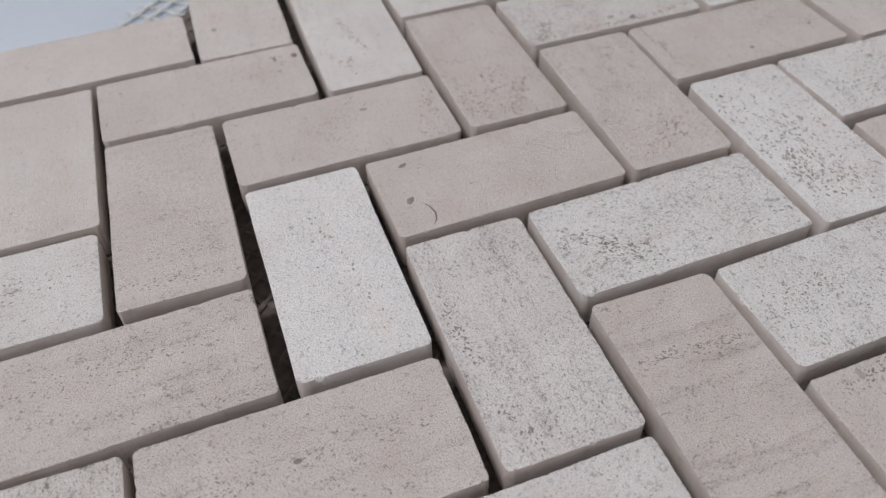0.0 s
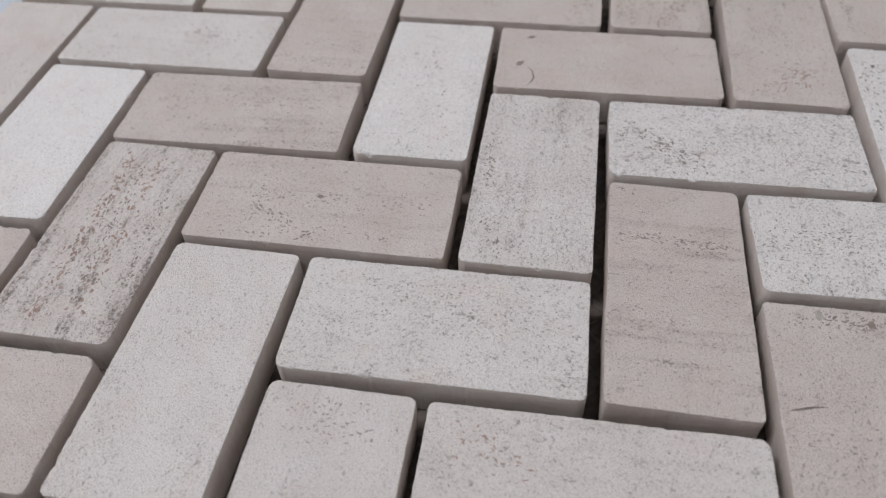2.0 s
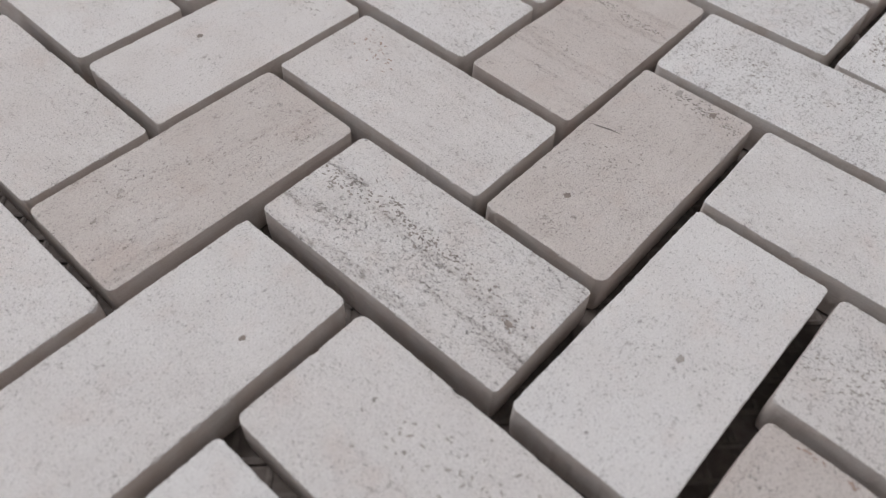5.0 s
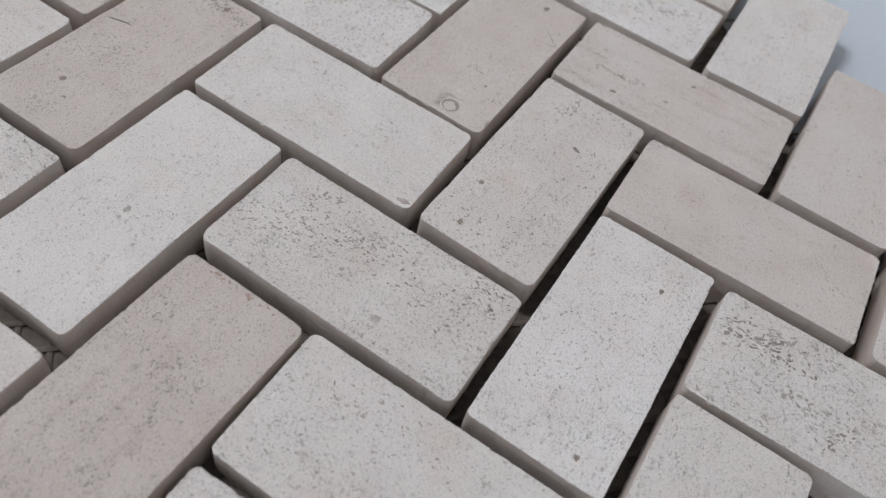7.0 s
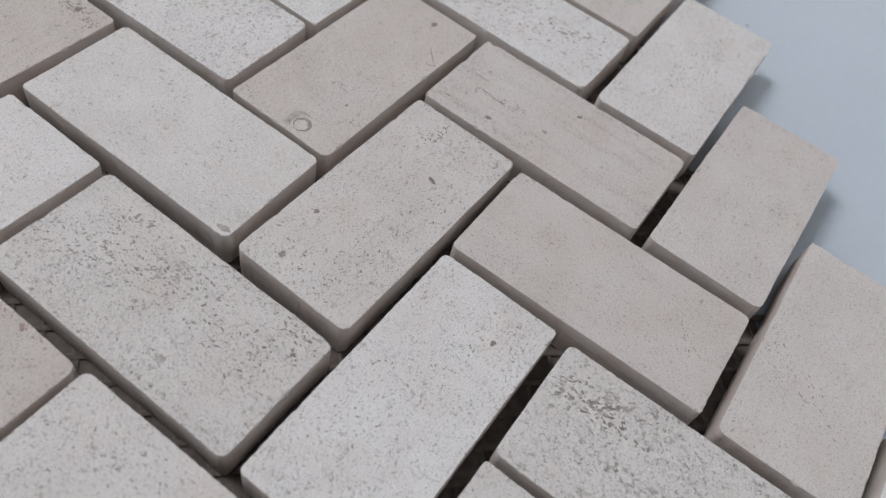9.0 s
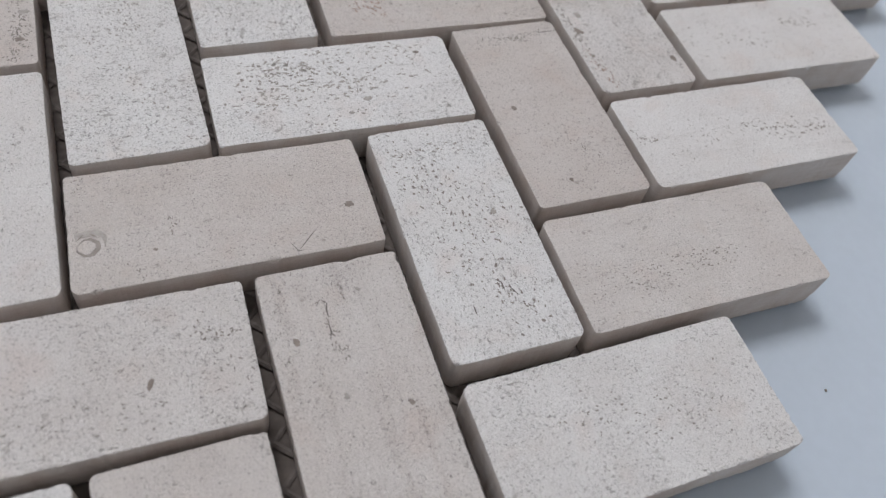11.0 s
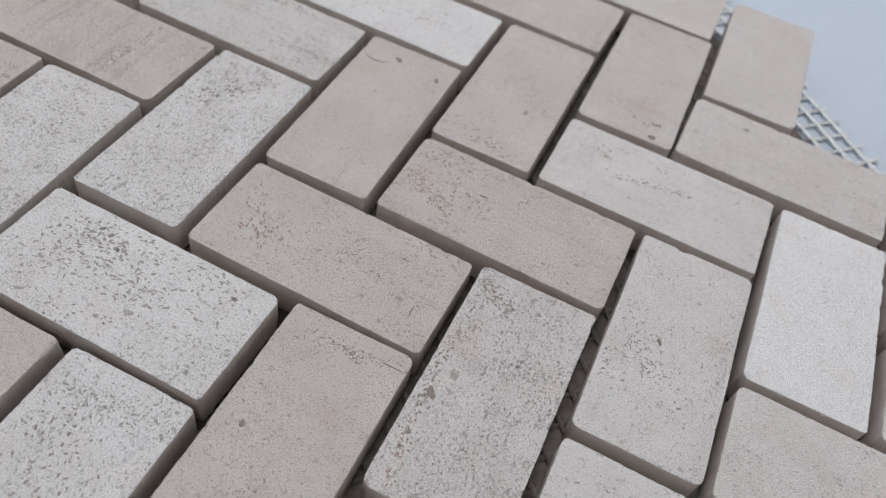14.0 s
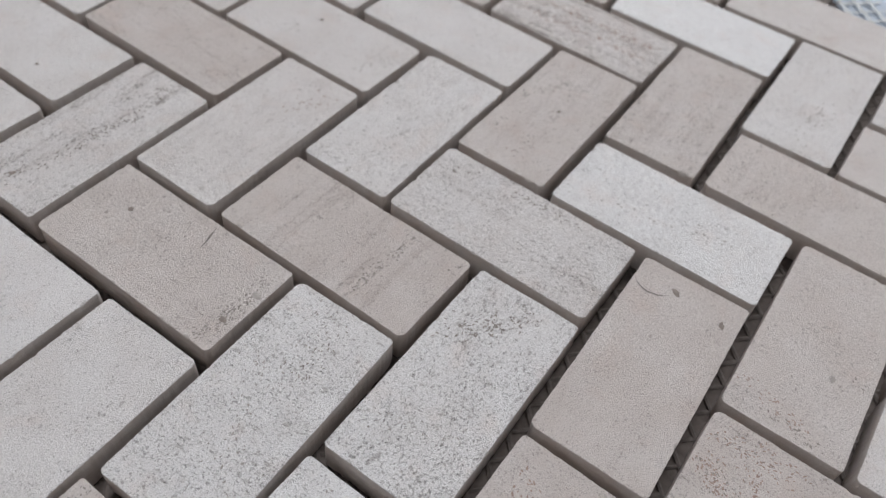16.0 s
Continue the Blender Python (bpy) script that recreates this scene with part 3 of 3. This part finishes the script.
flecks((2, 6), (-1.6, -10.5), (10.3, 3.3), 4, 60, 0.6)
flecks((3, 3), (-5.9, 5.4), (16.3, 1.8), 4, 40, 0.4)
flecks((6, 2), (-17.6, -2.9), (-6.3, -1), 1, 40, 0.5)
flecks((0, 4), (2.7, 7.6), (5.8, 10.5), 2, 14, 0.5)
flecks((-1, 5), (18.4, 3.5), (16.3, 7.4), 1, 8, 0.7)
spot((5, -1), 7.0, -6.3, 1.6, 1.1, 30, GREY)
spot((4, 0), 22.2, -10.1, 2.4, 1.1, 0, GREY)
spot((7, -1), 15.0, -4.4, 1.1, 0.8, 0)
spot((7, -1), -20.0, -5.4, 1.1, 0.9, 40)
flecks((5, -1), (-14.0, 6.7), (-11.0, 8.7), 1.5, 10, 0.9, GREY)
flecks((5, -1), (20.0, 6.7), (22.0, 4.7), 0.7, 14, 0.6)
flecks((5, -1), (-22.0, -4.3), (-2.0, 2.7), 3, 45, 0.7, GREY)
flecks((5, -1), (14.0, 9.7), (23.0, 9.7), 2, 30, 0.6)
flecks((5, -3), (23.5, 7.5), (23.6, -7.5), 1.6, 55, 0.7, RUST)
flecks((5, -3), (12.5, 10.4), (5.6, -6.7), 4, 40, 0.7, GREY)
flecks((8, 0), (-21.4, 2.0), (-11.3, 7.9), 2.5, 45, 1.0, GREY)
flecks((8, 0), (-9.4, -2.2), (-3.5, -3.2), 2, 20, 0.9, GREY)
flecks((8, 0), (8.6, 3.7), (18.5, -3.4), 3, 30, 0.9, GREY)
flecks((7, 1), (-22.8, -5.1), (13.2, -3.7), 4, 60, 0.45, GREY)
flecks((7, 1), (13.3, 2.3), (19.2, -2.8), 3, 25, 0.5, GREY)
flecks((6, 0), (-20.3, -2.6), (10.8, -7.3), 4, 60, 0.5)
flecks((7, -1), (-14.0, 6.6), (13.0, -1.4), 5, 70, 0.4)
flecks((9, 1), (0.1, 10.8), (-12.0, -3.0), 4, 40, 0.6, GREY)
flecks((6, -2), (-21.9, 4.8), (4.1, 5.6), 5, 60, 0.6, GREY)
fissure((5, 1), [(9.5, -10.5), (11.5, -8.5), (13.5, -6.5)], 0.18)
fissure((5, 1), [(8.5, -8.5), (9.5, -10.5), (10.5, -10.5)], 0.15)
flecks((5, 1), (-8.6, 0.4), (-8.5, -3.6), 1, 14, 0.5)
flecks((5, 1), (-14.5, -7.6), (-13.5, -11.6), 1.2, 20, 0.5)
flecks((5, 1), (-22.6, 11.3), (-20.6, 6.3), 1.2, 14, 0.5)
spot((5, 1), -11.5, -5.6, 0.8, 0.5, 0)
flecks((5, 1), (-16.6, 8.4), (8.4, 6.5), 3, 40, 0.4, GREY)
flecks((5, 1), (-9.5, -8.6), (12.5, -8.5), 3, 50, 0.4, GREY)
fissure((5, 3), [(10.4, 0.4), (11.4, 1.4), (13.4, 1.4)], 0.27)
fissure((5, 3), [(12.4, 2.4), (14.4, 3.4)], 0.24)
fissure((5, 3), [(14.3, -4.6), (16.3, -4.6)], 0.24)
flecks((5, 3), (-14.7, -4.5), (19.4, 5.4), 5, 90, 0.7)
flecks((5, 3), (-17.7, -7.5), (-19.6, 10.5), 3, 35, 0.7, GREY)
flecks((6, 4), (-13.2, -4.6), (13.8, -1.6), 2, 50, 0.5)
flecks((6, 4), (-20.2, 0.4), (-6.2, -7.6), 4, 60, 0.35)
spot((6, 2), -11.2, -7.6, 1.3, 0.9, 0)
spot((6, 2), -1.1, -2.7, 1, 0.8, 0, GREY)
flecks((6, 0), (16.7, 2.8), (21.7, 2.8), 1.2, 20, 0.6)
flecks((7, 3), (-10.4, 2.9), (15.5, -3.6), 6, 80, 0.5)
flecks((4, 2), (-19.6, -2.2), (20.4, 2.1), 5, 70, 0.8, GREY)
flecks((5, 5), (-17.9, 1.4), (15.1, 1.4), 3, 25, 0.5, GREY)
spot((5, 3), -2.6, 5.4, 1.3, 1, 0, GREY)
flecks((3, 5), (10.1, -9.6), (22.1, -7.6), 1.6, 50, 0.6, RUST)
flecks((4, 6), (5.9, 3.6), (12.9, 2.6), 2, 25, 0.8, GREY)
spot((4, 2), 0.5, -7.1, 1, 0.8, 0, GREY)
flecks((5, 5), (3.1, -0.6), (21.1, -3.6), 2.4, 70, 0.7)
flecks((5, 5), (-22.9, 2.4), (-18.9, -0.6), 1.5, 30, 0.6)
flecks((5, 5), (-17.9, -4.6), (-1.9, -0.6), 3, 40, 0.5, GREY)
flecks((4, 6), (-21.1, 1.5), (-0.1, -1.5), 4, 45, 0.7, GREY)
flecks((4, 4), (9.4, 1.2), (14.5, 5.1), 1.5, 25, 0.4)
flecks((5, 3), (-18.7, -8.5), (0.4, 7.4), 6, 90, 0.6)
flecks((2, 6), (-5.7, -8.7), (15.4, 4.2), 4, 40, 0.6, GREY)
flecks((2, 4), (-14.6, 10.3), (-10.5, -7.7), 1.2, 40, 0.6, RUST)
flecks((3, 1), (-8.0, -7.5), (19.5, 8.9), 5, 60, 0.6, GREY)
spot((0, 4), 6.3, 4.1, 1.7, 1.1, 0, GREY)
fissure((-1, 5), [(16.5, 4.8), (17.5, 5.8), (16.5, 7.8)], 0.42)
spot((-1, 5), 17.4, 0.8, 1.4, 0.6, 30, GREY)
flecks((0, 4), (20.2, -4.9), (22.3, 7.1), 1.6, 35, 0.6)
flecks((0, 4), (1.2, -10.9), (1.3, 6.1), 3, 20, 0.6, GREY)
spot((3, 5), 0.1, -6.5, 2, 1.5, 0, GREY)
spot((3, 5), 5.1, -8.5, 2.6, 1.4, 30)
flecks((4, 4), (-20.6, -1.6), (-18.6, 4.3), 1, 30, 0.6)
fissure((4, 4), [(-20.5, 6.4), (-20.5, 8.4), (-20.5, 11.4)], 0.24)
flecks((4, 4), (-19.6, -7.6), (-20.5, 7.4), 1.2, 40, 0.5)
fissure((3, 3), [(18.6, -5.8), (18.5, -2.8)], 0.21)
flecks((3, 3), (1.5, -0.0), (4.4, 5.0), 1.5, 35, 0.45)
flecks((3, 3), (12.3, 11.1), (16.4, 9.2), 1.3, 25, 0.5)
spot((3, 3), 15.5, -2.8, 1.4, 0.9, 0, GREY)
flecks((3, 3), (-16.5, -0.3), (20.5, 3.2), 7, 110, 0.4)
flecks((2, 4), (-22.5, 1.2), (-11.5, -5.7), 2.5, 90, 0.6, RUST)
flecks((2, 4), (-16.6, 4.2), (-4.5, -2.7), 3, 60, 0.6, RUST)
fissure((2, 4), [(-7.5, 2.3), (-5.5, 2.3)], 0.42)
flecks((2, 4), (0.5, 3.4), (3.4, 9.4), 1.5, 30, 0.5)
flecks((1, 5), (-15.4, 5.2), (-12.4, 3.2), 1.2, 20, 0.6, RUST)
flecks((1, 5), (-11.3, -1.8), (6.6, 2.4), 1.5, 60, 0.6)
flecks((4, 2), (-16.7, 6.8), (-0.6, 3.9), 4, 60, 1.0, GREY)
flecks((4, 2), (-17.6, -1.2), (6.4, 1.0), 4, 60, 1.0, GREY)
flecks((4, 2), (-0.7, 7.9), (21.3, 7.1), 5, 60, 0.8, GREY)
spot((4, 2), 4.4, -4.0, 1.7, 1.1, 0, GREY)
spot((4, 2), 17.3, 7.1, 1.1, 0.8, 0)
flecks((2, 6), (14.3, -11.8), (-1.7, 1.3), 5, 50, 0.6)
flecks((3, 5), (-19.9, -11.4), (-16.9, -2.4), 3, 90, 0.6)
flecks((3, 5), (-8.9, -2.5), (-6.8, 11.5), 4, 60, 0.5)
spot((0, 6), -10.5, 6.6, 2, 1.3, 0, GREY)
spot((3, -1), 22.1, 3.1, 2.2, 1.3, 0, GREY)
flecks((3, -1), (20.1, -10.9), (21.1, 2.1), 1.8, 60, 0.6)
flecks((-1, 1), (-11.9, -10.3), (-13.9, 8.7), 3, 25, 0.7, GREY)
flecks((2, 4), (-22.6, 6.2), (-6.6, 8.3), 3, 70, 0.6, RUST)
flecks((2, -2), (15.3, 0.5), (-12.7, 1.7), 2, 50, 0.7)
flecks((0, 0), (23.0, -1.7), (-15.9, 8.5), 3, 40, 0.6, GREY)
flecks((-2, 2), (5.1, -8.3), (-21.7, 1.1), 3, 25, 0.7, GREY)
flecks((0, 2), (-21.2, -5.2), (14.8, 0.9), 4, 30, 0.7, GREY)
flecks((0, 4), (16.2, -10.9), (20.3, 3.1), 2.5, 40, 0.6, RUST)
flecks((0, 4), (-2.8, -6.8), (-4.7, 3.2), 4, 30, 0.6, GREY)
flecks((-1, 1), (-12.9, -1.3), (-4.9, -7.3), 1.6, 40, 0.7)
flecks((-2, 2), (3.1, -11.3), (22.1, -9.6), 3, 45, 0.5)
flecks((-2, 2), (-19.7, 2.1), (18.3, 3.5), 4, 90, 0.55)
flecks((2, 2), (-18.9, 3.5), (-7.0, -8.6), 3, 60, 0.7)
flecks((2, 2), (7.2, 6.3), (15.0, -8.8), 4, 40, 0.5, GREY)
flecks((-1, 3), (-12.6, 7.1), (-13.4, -9.9), 1.5, 40, 0.5)
flecks((4, 2), (4.3, 11.0), (-16.6, 5.8), 4, 50, 0.8, GREY)
flecks((-3, 3), (2.4, 3.0), (19.4, 1.9), 4, 50, 0.6)
flecks((0, 0), (-20.0, -1.5), (18.1, 3.3), 5, 120, 0.45, GREY)
flecks((0, -2), (18.0, 7.9), (18.2, -7.1), 5, 60, 0.6, GREY)
flecks((1, -1), (-18.0, 5.9), (-8.0, 2.8), 3, 30, 0.7, RUST)
flecks((3, 1), (-21.8, -2.1), (-4.7, 1.4), 4, 60, 0.6, GREY)
flecks((-1, 1), (-23.9, -5.4), (19.1, 1.8), 4, 60, 0.45, RUST)
spot((2, -2), 18.2, -1.6, 1.6, 1, 0)
spot((4, -2), -2.1, -1.4, 1.6, 1, 0, GREY)
spot((5, -3), 4.5, 3.3, 1.5, 0.7, 0, GREY)
spot((3, -3), 15.7, 7.2, 1.3, 0.9, 0, GREY)
flecks((3, -3), (-11.3, 0.1), (16.7, 6.2), 6, 70, 0.7, GREY)
flecks((5, -1), (-22.0, -2.3), (3.0, 7.7), 4, 70, 0.7, GREY)
flecks((3, -1), (-23.9, 0.4), (10.1, 1.2), 4, 60, 0.5, GREY)

# torn strands of the net in a notch of the sheet's edge
bm = bmesh.new()
for lift, points in ((0.0009, ((0.2262, 0.0020), (0.2290, 0.0011), (0.2312, 0.0013), (0.2338, -0.0002), (0.2362, 0.0004), (0.2395, -0.0003))),
                     (0.0005, ((0.2275, -0.0012), (0.2302, 0.0003), (0.2325, -0.0010), (0.2350, -0.0006))),
                     (0.0012, ((0.2330, 0.0010), (0.2348, -0.0008), (0.2368, -0.0012)))):
    tube(bm, [Vector((x, y, lift + 0.0002 * (i % 2))) for i, (x, y) in enumerate(points)], 0.0005, 0.0003, True)
part("torn_net", bm, PITTED, sheet, "torn grey glass-fibre strands at the sheet's edge")


# ---- a crumb of stone on the table ----
def crumb(x, y, size, seed):
    rng = random.Random(seed)
    bm = bmesh.new()
    bmesh.ops.create_icosphere(bm, subdivisions=1, radius=size / 2)
    for v in bm.verts:
        v.co *= rng.uniform(0.7, 1.15)
        v.co.z = v.co.z * 0.6 + size * 0.3
    ob = new("stone_crumb", mesh_of("stone_crumb", bm, STAIN))
    ob.location = (x, y, TABLE_Z - size * 0.03)
    return tagged(ob, "tiny brown crumb of stone on the table", "stone crumb")


crumb(0.1900, 0.1410, 0.0006, 1)
